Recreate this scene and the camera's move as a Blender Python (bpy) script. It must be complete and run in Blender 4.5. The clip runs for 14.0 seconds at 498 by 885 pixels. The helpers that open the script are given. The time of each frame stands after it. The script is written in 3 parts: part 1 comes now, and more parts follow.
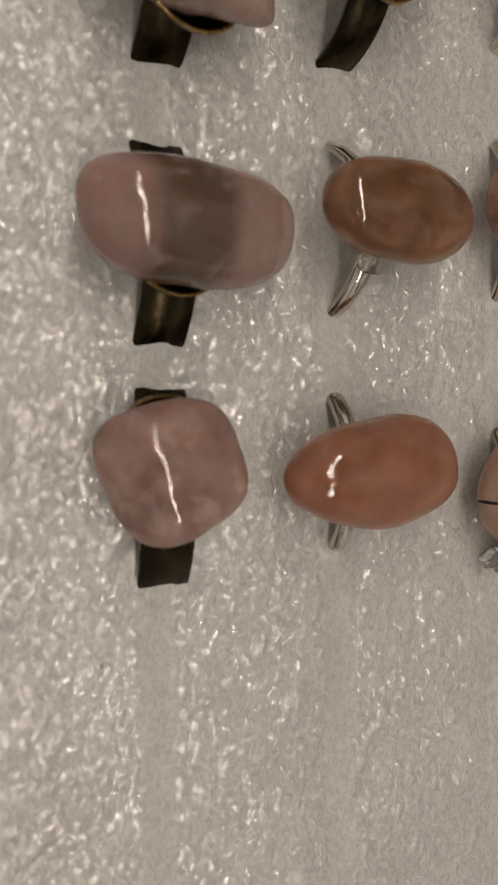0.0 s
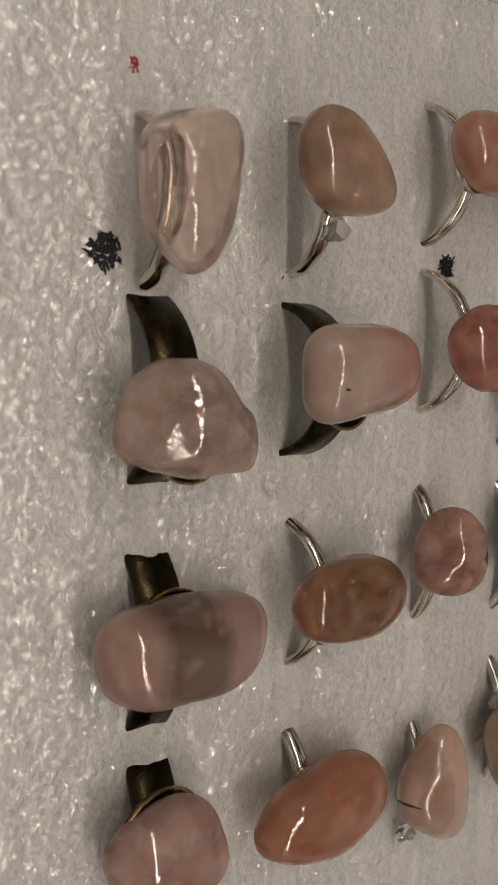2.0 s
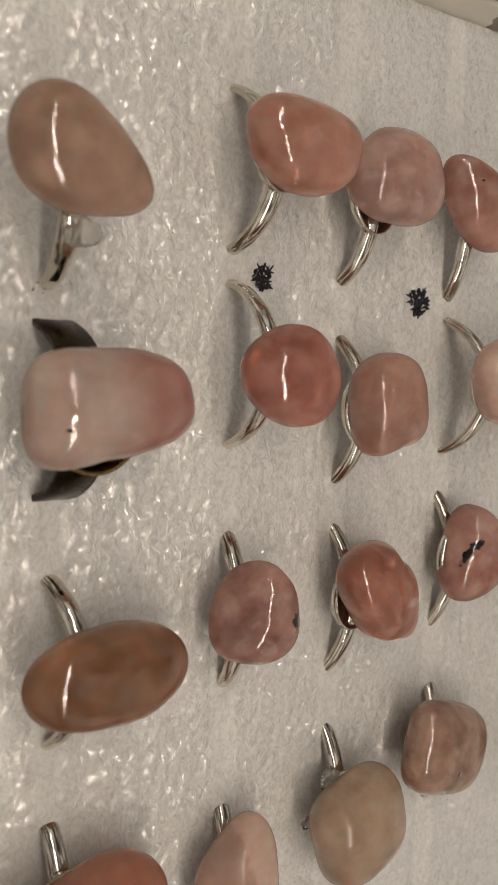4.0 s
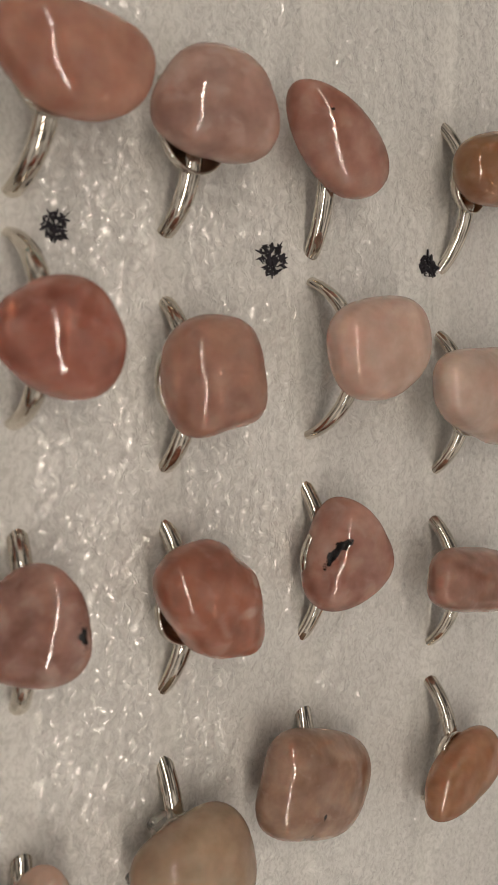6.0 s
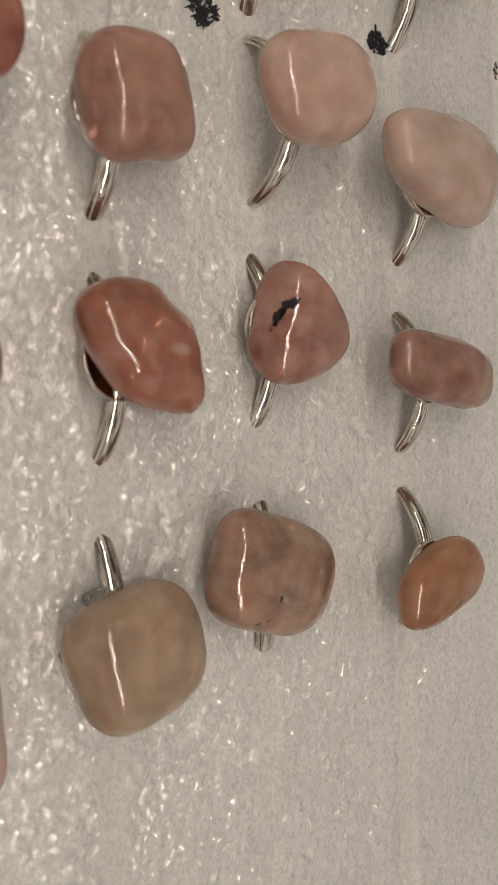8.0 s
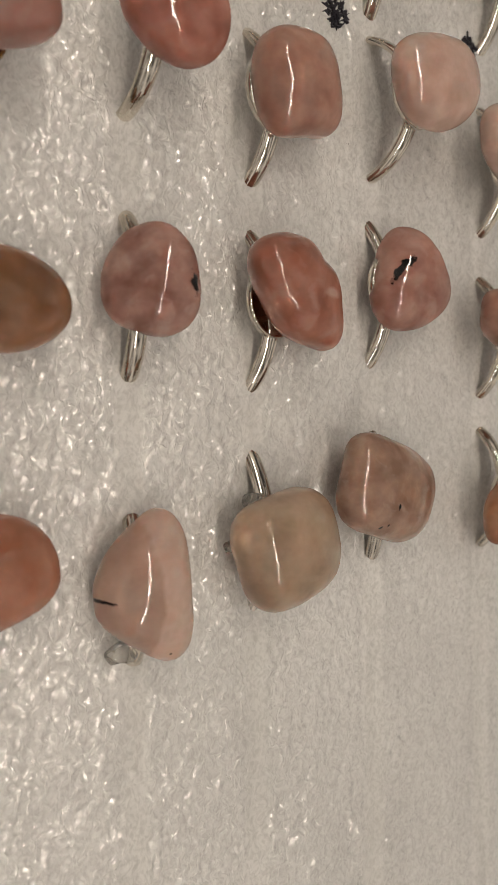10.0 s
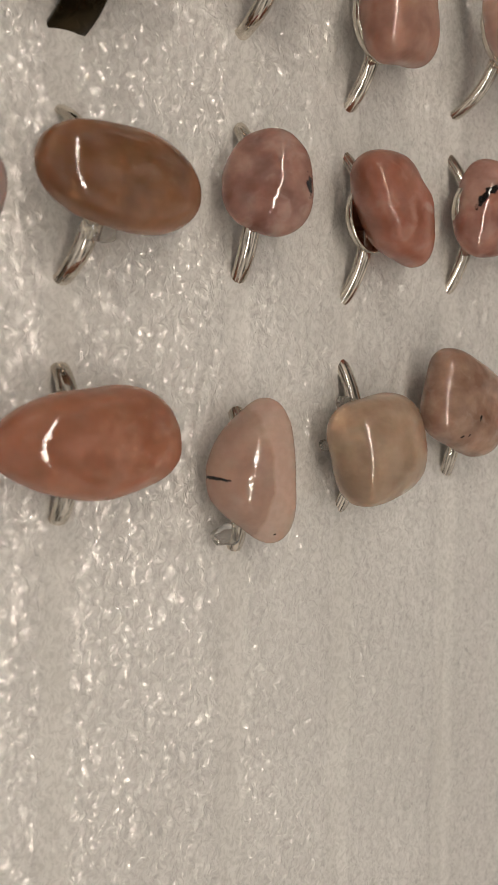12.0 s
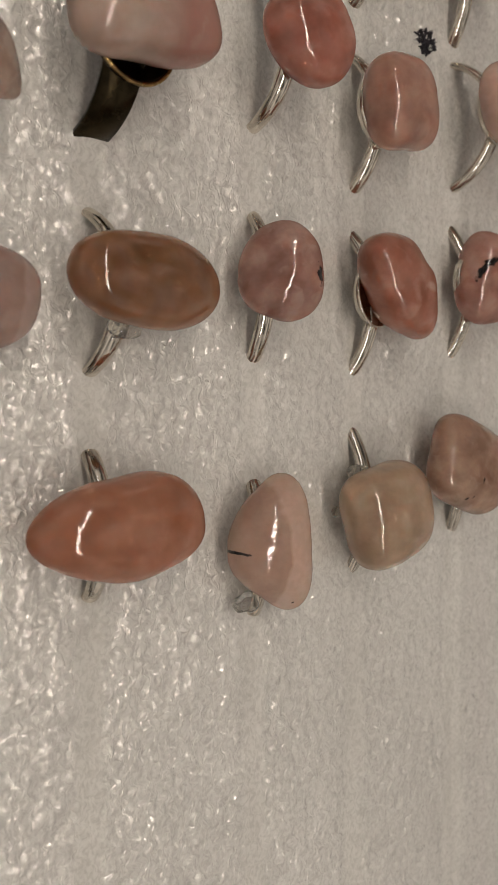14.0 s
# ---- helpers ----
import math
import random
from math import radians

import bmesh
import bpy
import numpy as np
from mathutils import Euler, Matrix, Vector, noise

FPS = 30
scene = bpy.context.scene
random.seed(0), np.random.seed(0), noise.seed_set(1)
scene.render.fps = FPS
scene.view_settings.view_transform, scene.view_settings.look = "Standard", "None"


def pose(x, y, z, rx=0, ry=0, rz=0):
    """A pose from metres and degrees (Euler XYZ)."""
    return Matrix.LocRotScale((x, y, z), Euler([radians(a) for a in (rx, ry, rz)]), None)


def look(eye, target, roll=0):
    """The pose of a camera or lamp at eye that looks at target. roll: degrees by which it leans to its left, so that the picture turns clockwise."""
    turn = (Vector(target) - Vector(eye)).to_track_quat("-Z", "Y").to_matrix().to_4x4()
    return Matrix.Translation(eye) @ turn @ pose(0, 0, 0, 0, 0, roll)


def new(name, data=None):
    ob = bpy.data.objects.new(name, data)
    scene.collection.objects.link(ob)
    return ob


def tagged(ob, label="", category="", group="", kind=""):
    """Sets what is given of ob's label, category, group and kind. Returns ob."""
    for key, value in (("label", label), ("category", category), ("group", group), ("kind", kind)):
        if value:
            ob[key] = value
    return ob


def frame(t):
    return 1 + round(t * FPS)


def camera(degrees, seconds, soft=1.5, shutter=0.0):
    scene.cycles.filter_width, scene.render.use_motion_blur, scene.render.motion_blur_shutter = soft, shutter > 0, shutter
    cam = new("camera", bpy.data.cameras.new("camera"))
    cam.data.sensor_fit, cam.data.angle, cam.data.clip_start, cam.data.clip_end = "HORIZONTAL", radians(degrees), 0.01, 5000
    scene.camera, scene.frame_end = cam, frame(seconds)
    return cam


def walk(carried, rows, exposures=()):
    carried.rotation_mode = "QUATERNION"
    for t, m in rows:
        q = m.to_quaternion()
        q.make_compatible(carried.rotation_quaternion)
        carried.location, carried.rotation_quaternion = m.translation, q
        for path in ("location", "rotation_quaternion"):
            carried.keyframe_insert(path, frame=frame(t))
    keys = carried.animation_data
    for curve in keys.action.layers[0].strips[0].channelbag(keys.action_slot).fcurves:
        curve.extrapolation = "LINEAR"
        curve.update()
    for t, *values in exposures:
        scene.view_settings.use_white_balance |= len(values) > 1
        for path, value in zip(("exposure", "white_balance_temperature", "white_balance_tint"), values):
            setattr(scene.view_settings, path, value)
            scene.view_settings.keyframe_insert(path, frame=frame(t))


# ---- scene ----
cam = camera(35.25, 14.0)
PATH = [
    (0, (-0.06825, -0.07535, 0.09355), (0.6396, -0.1151, -1.7766), 92.21),
    (0.5, (-0.07652, -0.05601, 0.09711), (0.8438, -0.1599, -1.6755), 95.72),
    (1, (-0.08553, -0.04491, 0.09605), (0.9183, -0.1787, -1.6286), 96.57),
    (1.5, (-0.08913, -0.02825, 0.09708), (0.9532, -0.1849, -1.6026), 97.48),
    (2, (-0.08855, -0.01660, 0.09678), (0.9672, -0.1843, -1.5936), 98.19),
    (2.5, (-0.07940, -0.01334, 0.09591), (0.9775, -0.1834, -1.5935), 98.60),
    (3, (-0.06998, -0.01402, 0.09707), (1.0046, -0.1840, -1.5812), 98.72),
    (3.5, (-0.06070, -0.01455, 0.09557), (1.0135, -0.1903, -1.5823), 99.15),
    (4, (-0.05196, -0.01201, 0.09667), (1.0140, -0.1815, -1.5871), 99.01),
    (4.2, (-0.04670, -0.00711, 0.09940), (1.0175, -0.1701, -1.5861), 98.66),
    (6.3, (-0.01114, -0.02214, 0.09595), (0.9745, -0.1662, -1.6383), 97.67),
    (6.5, (-0.00705, -0.02547, 0.09609), (0.9777, -0.1612, -1.6394), 97.17),
    (7, (-0.00250, -0.02610, 0.09811), (0.9647, -0.1504, -1.6480), 96.17),
    (7.5, (-0.00387, -0.03731, 0.09764), (0.9515, -0.1334, -1.6568), 93.75),
    (8, (-0.00543, -0.05354, 0.09554), (0.9547, -0.1196, -1.6577), 91.76),
    (8.5, (-0.01012, -0.05702, 0.09724), (0.9572, -0.1182, -1.6522), 91.27),
    (9, (-0.02068, -0.06051, 0.10198), (0.9662, -0.1216, -1.6365), 91.52),
    (9.2, (-0.02427, -0.06152, 0.10115), (0.9770, -0.1239, -1.6290), 91.54),
    (11.3, (-0.04541, -0.06500, 0.10220), (0.9804, -0.1217, -1.6137), 93.92),
    (11.5, (-0.04660, -0.07169, 0.10265), (0.9781, -0.1135, -1.6144), 93.11),
    (12, (-0.05148, -0.07981, 0.09987), (0.9733, -0.1030, -1.6175), 91.98),
    (12.5, (-0.05679, -0.08551, 0.09973), (0.9697, -0.0941, -1.6168), 91.00),
    (13, (-0.05827, -0.09211, 0.09680), (0.9762, -0.0794, -1.6148), 89.88),
    (13.5, (-0.06400, -0.07778, 0.10015), (0.9633, -0.0852, -1.6158), 90.21),
    (14, (-0.05743, -0.06921, 0.10384), (0.9737, -0.0858, -1.6098), 90.73),
]
EXPOSURES = [(0.0, -1.20), (1.5, -1.25), (2.2, -1.13), (3.0, -0.89), (4.0, -0.80), (7.0, -0.86), (9.0, -0.80), (11.5, -0.77), (12.3, -0.81), (14.0, -0.98)]
cam.data.dof.use_dof = True
cam.data.dof.focus_distance = 0.117
cam.data.dof.aperture_fstop = 36
walk(cam, [(t, look(eye, target, roll)) for t, eye, target, roll in PATH], exposures=EXPOSURES)

# ---- light ----
world = bpy.data.worlds.new("room")
scene.world = world
world.use_nodes = True
wn = world.node_tree.nodes
wl = world.node_tree.links
way = wn.new("ShaderNodeTexCoord")
split = wn.new("ShaderNodeSeparateXYZ")
wl.new(way.outputs["Generated"], split.inputs[0])
dim = wn.new("ShaderNodeValToRGB")
dim.color_ramp.elements[0].position, dim.color_ramp.elements[0].color = 0.0, (0.48, 0.425, 0.37, 1)
dim.color_ramp.elements[1].position, dim.color_ramp.elements[1].color = 0.9, (0.62, 0.565, 0.505, 1)
wl.new(split.outputs["Z"], dim.inputs[0])
room = wn.new("ShaderNodeTexNoise")
room.inputs["Scale"].default_value = 2.8
room.inputs["Detail"].default_value = 1.0
wl.new(way.outputs["Generated"], room.inputs["Vector"])
uneven = wn.new("ShaderNodeMapRange")
uneven.inputs["From Min"].default_value, uneven.inputs["From Max"].default_value = 0.36, 0.64
uneven.inputs["To Min"].default_value, uneven.inputs["To Max"].default_value = 0.15, 1.85
wl.new(room.outputs[0], uneven.inputs[0])
wl.new(dim.outputs[0], wn["Background"].inputs[0])
wl.new(uneven.outputs[0], wn["Background"].inputs[1])
LED_POWER = 62.0
STRIP = (-0.07, -0.03, 0.50)
MM = 0.001
SLITS = (-45.2, -20.6, 5.8, 25.6, 48.4, 73.6, 97.0)


# ---- materials ----
def material(name, color=(0.5, 0.5, 0.5), rough=0.5, metal=0.0):
    m = bpy.data.materials.new(name)
    m.use_nodes = True
    b = m.node_tree.nodes["Principled BSDF"]
    b.inputs["Base Color"].default_value = (*color, 1)
    b.inputs["Roughness"].default_value = rough
    b.inputs["Metallic"].default_value = metal
    return m, m.node_tree, b


def node(tree, kind, links=(), **values):
    """A node with its input values by name (or index, as i0, i1) and links (socket, input)."""
    n = tree.nodes.new(kind)
    for key, value in values.items():
        if key.startswith("i") and key[1:].isdigit():
            n.inputs[int(key[1:])].default_value = value
        elif key in n.inputs:
            n.inputs[key].default_value = value
    for socket, to in links:
        tree.links.new(socket, n.inputs[to])
    return n


def ramp(tree, fac, stops):
    r = tree.nodes.new("ShaderNodeValToRGB")
    e = r.color_ramp.elements
    while len(e) < len(stops):
        e.new(0.5)
    for el, (p, c) in zip(e, stops):
        el.position = p
        el.color = (*c, 1) if len(c) == 3 else c
    tree.links.new(fac, r.inputs[0])
    return r.outputs[0]


def mix(tree, fac, a, b):
    """Colour mix; fac, a, b are sockets or values."""
    m = tree.nodes.new("ShaderNodeMix")
    m.data_type = "RGBA"
    for v, i in ((fac, 0), (a, 6), (b, 7)):
        if hasattr(v, "links"):
            tree.links.new(v, m.inputs[i])
        elif i == 0:
            m.inputs[i].default_value = v
        else:
            m.inputs[i].default_value = (*v, 1)
    return m.outputs[2]


def math_node(tree, op, a, b=0.0):
    m = tree.nodes.new("ShaderNodeMath")
    m.operation = op
    for v, i in ((a, 0), (b, 1)):
        if hasattr(v, "links"):
            tree.links.new(v, m.inputs[i])
        else:
            m.inputs[i].default_value = v
    return m.outputs[0]


def foam_material():
    """Foam with a thin crinkled skin: soft white body, glossy bubble walls, calmer along the cut slits."""
    m, t, b = material("white_foam", (0.7, 0.69, 0.67), 0.5)
    co = node(t, "ShaderNodeTexCoord").outputs["Object"]
    x = node(t, "ShaderNodeSeparateXYZ", [(co, 0)]).outputs[0]
    still = 1.0
    for slit in SLITS:
        gap = math_node(t, "ABSOLUTE", math_node(t, "SUBTRACT", x, slit * MM))
        still = math_node(t, "MULTIPLY", ramp(t, math_node(t, "MULTIPLY", gap, 200.0), [(0.24, (0.06, 0.06, 0.06)), (0.5, (1, 1, 1))]), still)
    warp = node(t, "ShaderNodeTexNoise", [(co, "Vector")], Scale=420.0, Detail=2.0)
    off = node(t, "ShaderNodeVectorMath", [(warp.outputs["Color"], 0)])
    off.operation = "SCALE"
    off.inputs["Scale"].default_value = 0.0026
    bent = node(t, "ShaderNodeVectorMath", [(co, 0), (off.outputs[0], 1)])
    bent.operation = "ADD"
    skin = node(t, "ShaderNodeMapping", [(bent.outputs[0], 0)], Scale=(1.15, 0.6, 1.0)).outputs[0]
    fold = node(t, "ShaderNodeTexNoise", [(skin, "Vector")], Scale=780.0, Detail=1.0, Distortion=0.5)
    ridge = math_node(t, "ABSOLUTE", math_node(t, "SUBTRACT", fold.outputs[0], 0.5))
    h = math_node(t, "MULTIPLY", ridge, -1.5)
    zone = node(t, "ShaderNodeTexNoise", [(co, "Vector")], Scale=90.0, Detail=3.0)
    lively = math_node(t, "MULTIPLY", still, ramp(t, zone.outputs[0], [(0.32, (0.6, 0.6, 0.6)), (0.62, (1, 1, 1))]))
    soft = node(t, "ShaderNodeBump", [(h, "Height"), (lively, "Strength")], Distance=0.00022)
    # Each thin bubble wall is a small flat facet with a tilt of its own.
    walls = node(t, "ShaderNodeTexVoronoi", [(skin, "Vector")], Scale=2700.0)
    tint = node(t, "ShaderNodeSeparateXYZ", [(walls.outputs["Color"], 0)])
    steep = math_node(t, "ADD", math_node(t, "MULTIPLY", tint.outputs[2], 0.95), 0.12)
    tilts = [math_node(t, "MULTIPLY", math_node(t, "SUBTRACT", tint.outputs[k], 0.5), steep) for k in (0, 1)]
    tilt = node(t, "ShaderNodeCombineXYZ", [(tilts[0], 0), (tilts[1], 1)])
    face = node(t, "ShaderNodeNewGeometry")
    lifted = node(t, "ShaderNodeVectorMath", [(face.outputs["Normal"], 0), (tilt.outputs[0], 1)])
    lifted.operation = "ADD"
    facet = node(t, "ShaderNodeVectorMath", [(lifted.outputs[0], 0)])
    facet.operation = "NORMALIZE"
    stain = node(t, "ShaderNodeTexNoise", [(co, "Vector")], Scale=28.0, Detail=4.0)
    base = ramp(t, stain.outputs[0], [(0.3, (0.60, 0.59, 0.565)), (0.7, (0.69, 0.68, 0.655))])
    pore = node(t, "ShaderNodeTexNoise", [(skin, "Vector")], Scale=1900.0, Detail=2.0)
    base = mix(t, ramp(t, pore.outputs[0], [(0.40, (0, 0, 0)), (0.66, (0.6, 0.6, 0.6))]), base, (0.45, 0.44, 0.42))
    t.links.new(base, b.inputs["Base Color"])
    b.inputs["Specular IOR Level"].default_value = 0.15
    t.links.new(math_node(t, "POWER", still, 1.5), b.inputs["Coat Weight"])
    b.inputs["Coat Roughness"].default_value = 0.21
    b.inputs["Coat IOR"].default_value = 2.1
    t.links.new(soft.outputs[0], b.inputs["Normal"])
    t.links.new(facet.outputs[0], b.inputs["Coat Normal"])
    return m


def rich(color):
    """The colour, a little rosier."""
    return color[0] * 1.12, color[1] * 1.08, color[2] * 1.08


def quartz(name, deep, pale, haze=0.5, scale=160.0, clear=0.32, spots=(), split=None, veins=0.0, patches=()):
    """Tumbled quartz: two tones in soft clouds, pale veils, dark inclusions (x, y, z, length, width, degrees)
    and tinted patches (the same, colour, strength, softness) in mm."""
    deep, pale = rich(deep), rich(pale)
    split = [(axis, where, soft, rich(other)) for axis, where, soft, other in split or ()]
    m, t, b = material(name, deep, 0.022)
    co = node(t, "ShaderNodeTexCoord").outputs["Object"]
    cloud = node(t, "ShaderNodeTexNoise", [(co, "Vector")], Scale=scale, Detail=3.0, Distortion=0.15)
    c = mix(t, ramp(t, cloud.outputs[0], [(0.34, (0, 0, 0)), (0.66, (1, 1, 1))]), deep, pale)
    xyz = node(t, "ShaderNodeSeparateXYZ", [(co, 0)])
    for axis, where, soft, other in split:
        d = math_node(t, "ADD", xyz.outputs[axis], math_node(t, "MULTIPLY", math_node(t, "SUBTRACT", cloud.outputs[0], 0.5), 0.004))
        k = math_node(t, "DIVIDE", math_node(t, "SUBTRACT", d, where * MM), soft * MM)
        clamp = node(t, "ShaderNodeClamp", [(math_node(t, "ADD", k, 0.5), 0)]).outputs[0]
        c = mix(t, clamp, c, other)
    speck = node(t, "ShaderNodeTexNoise", [(co, "Vector")], Scale=scale * 6.0, Detail=4.0)
    c = mix(t, ramp(t, speck.outputs[0], [(0.42, (0.11, 0.11, 0.11)), (0.62, (0, 0, 0))]), c, tuple(0.55 * v for v in deep))
    veil = node(t, "ShaderNodeTexNoise", [(co, "Vector")], Scale=scale * 2.2, Detail=5.0, Distortion=0.6)
    v = ramp(t, veil.outputs[0], [(0.53, (0, 0, 0)), (0.70, (1, 1, 1))])
    light = tuple(0.75 * p + 0.13 for p in pale)
    c = mix(t, math_node(t, "MULTIPLY", v, haze), c, light)
    if veins:
        line = node(t, "ShaderNodeTexVoronoi", [(co, "Vector")], Scale=scale * 1.3)
        line.feature = "DISTANCE_TO_EDGE"
        q = ramp(t, line.outputs[0], [(0.0, (1, 1, 1)), (0.05, (0, 0, 0))])
        c = mix(t, math_node(t, "MULTIPLY", q, veins), c, light)
    wob = node(t, "ShaderNodeTexNoise", [(co, "Vector")], Scale=1100.0, Detail=3.0)
    marks = [(*place, tone, strength, soft, 0.4) for *place, tone, strength, soft in patches]
    marks += [(*place, (0.012, 0.010, 0.010), 1.0, 0.25, 2.0) for place in spots]
    for sx, sy, sz, ln, wd, turn, tone, strength, soft, ragged in marks:
        p = node(t, "ShaderNodeMapping", [(co, 0)], Location=(-sx * MM, -sy * MM, -sz * MM))
        q = node(t, "ShaderNodeVectorRotate", [(p.outputs[0], 0)], Angle=radians(-turn))
        s = node(t, "ShaderNodeMapping", [(q.outputs[0], 0)], Scale=(1 / (ln * MM), 1 / (wd * MM), 1 / (3.5 * MM)))
        d = node(t, "ShaderNodeVectorMath", [(s.outputs[0], 0)])
        d.operation = "LENGTH"
        e = math_node(t, "ADD", d.outputs["Value"], math_node(t, "MULTIPLY", math_node(t, "SUBTRACT", wob.outputs[0], 0.5), ragged))
        c = mix(t, math_node(t, "MULTIPLY", ramp(t, e, [(1.0 - soft, (1, 1, 1)), (1.0, (0, 0, 0))]), strength), c, tone)
    t.links.new(c, b.inputs["Base Color"])
    dents = node(t, "ShaderNodeTexNoise", [(co, "Vector")], Scale=260.0, Detail=2.5)
    worn = node(t, "ShaderNodeBump", [(dents.outputs[0], "Height")], Strength=0.6, Distance=0.00026)
    t.links.new(worn.outputs[0], b.inputs["Normal"])
    b.inputs["Subsurface Weight"].default_value = 0.85 if clear < 0.5 else 0.0
    b.inputs["Subsurface Radius"].default_value = (1.0, 0.55, 0.42)
    b.inputs["Subsurface Scale"].default_value = 0.004
    b.inputs["Transmission Weight"].default_value = clear
    b.inputs["IOR"].default_value = 1.54
    b.inputs["Specular IOR Level"].default_value = 0.6
    return m


def metal_material(name, color, rough, dark):
    m, t, b = material(name, color, rough, 1.0)
    co = node(t, "ShaderNodeTexCoord").outputs["Object"]
    n = node(t, "ShaderNodeTexNoise", [(co, "Vector")], Scale=300.0, Detail=5.0)
    t.links.new(ramp(t, n.outputs[0], [(0.35, dark), (0.62, color)]), b.inputs["Base Color"])
    t.links.new(ramp(t, n.outputs[0], [(0.3, (rough * 1.8,) * 3), (0.7, (rough,) * 3)]), b.inputs["Roughness"])
    sc = node(t, "ShaderNodeTexNoise", [(co, "Vector")], Scale=2400.0, Detail=2.0)
    bump = node(t, "ShaderNodeBump", [(sc.outputs[0], "Height")], Strength=0.15, Distance=0.0001)
    t.links.new(bump.outputs[0], b.inputs["Normal"])
    return m


def plain(name, color, rough, spread=0.12, scale=60.0):
    m, t, b = material(name, color, rough)
    co = node(t, "ShaderNodeTexCoord").outputs["Object"]
    n = node(t, "ShaderNodeTexNoise", [(co, "Vector")], Scale=scale, Detail=5.0)
    lo = tuple(c * (1 - spread) for c in color)
    hi = tuple(min(1, c * (1 + spread)) for c in color)
    t.links.new(ramp(t, n.outputs[0], [(0.3, lo), (0.7, hi)]), b.inputs["Base Color"])
    return m


FOAM = foam_material()
SILVER = metal_material("polished_silver", (0.74, 0.69, 0.61), 0.04, (0.58, 0.53, 0.46))
BLACK = metal_material("black_gunmetal", (0.052, 0.040, 0.022), 0.2, (0.018, 0.014, 0.008))
BRASS = metal_material("gilt_rim", (0.55, 0.38, 0.16), 0.2, (0.20, 0.13, 0.06))
INK = plain("black_violet_ink", (0.012, 0.010, 0.016), 0.75, 0.5, 900.0)
RED = plain("red_ink", (0.42, 0.015, 0.02), 0.45)
CARD = plain("cream_board", (0.70, 0.66, 0.57), 0.6, 0.06, 40.0)
TEAL = plain("teal_cloth", (0.22, 0.36, 0.34), 0.8, 0.12, 90.0)
BROWN = plain("grey_brown_board", (0.20, 0.165, 0.14), 0.6, 0.12)
GLUE, gt, gb = material("clear_glue", (0.93, 0.92, 0.88), 0.06)
gb.inputs["Transmission Weight"].default_value = 0.9
LED_WHITE, lt, lb = material("led_glow", (1, 1, 1), 0.5)
lb.inputs["Emission Color"].default_value = (1.0, 0.87, 0.74, 1)
lb.inputs["Emission Strength"].default_value = LED_POWER
RAIL = plain("white_rail", (0.6, 0.6, 0.58), 0.4)


# ---- mesh helpers ----
def part(name, bm, mat, parent=None, label="", smooth=True):
    me = bpy.data.meshes.new(name)
    bm.to_mesh(me)
    bm.free()
    if smooth:
        me.polygons.foreach_set("use_smooth", [True] * len(me.polygons))
    me.materials.append(mat)
    ob = new(name, me)
    if parent:
        ob.parent = parent
    if label:
        ob["label"] = label
    return ob


def slab(x0, x1, y0, y1, z0, z1, bevel=0.0):
    bm = bmesh.new()
    bmesh.ops.create_cube(bm, size=1)
    for v in bm.verts:
        v.co = Vector(((x0 + x1) / 2 + v.co.x * (x1 - x0), (y0 + y1) / 2 + v.co.y * (y1 - y0), (z0 + z1) / 2 + v.co.z * (z1 - z0)))
    if bevel:
        bmesh.ops.bevel(bm, geom=bm.edges[:], offset=bevel, segments=3, affect="EDGES")
    return bm


# ---- foam pad ----
FEET = (
    (-45.0, 6.0), (-44.2, -18.5), (-44.4, -53.0), (-44.4, -82.6), (-21.0, 9.5), (-20.3, -17.0),
    (-20.6, -49.5), (-20.6, -81.5), (5.6, 16.5), (5.6, -10.5), (5.8, -46.2), (5.8, -86.5),
    (25.4, 12.5), (25.6, -17.0), (25.6, -47.0), (25.4, -80.0), (48.4, 13.0), (48.6, -13.0),
    (48.2, -43.0), (48.2, -76.0), (73.8, 13.0), (73.8, -19.5), (73.6, -49.0), (73.6, -76.0))
X0, X1, Y0, Y1, STEP = -112.0, 126.0, -196.0, 48.6, 0.45
RNG = np.random.default_rng(7)
JIT = RNG.random((2, 512, 512))
WAVE = RNG.random((256, 256))


def smooth_noise(x, y):
    """Value noise, 0 to 1, on a unit lattice."""
    i, j = np.floor(x).astype(int), np.floor(y).astype(int)
    u, v = x - i, y - j
    u, v = u * u * (3 - 2 * u), v * v * (3 - 2 * v)
    w = lambda a, b: WAVE[a % 256, b % 256]
    return (w(i, j) * (1 - u) + w(i + 1, j) * u) * (1 - v) + (w(i, j + 1) * (1 - u) + w(i + 1, j + 1) * u) * v


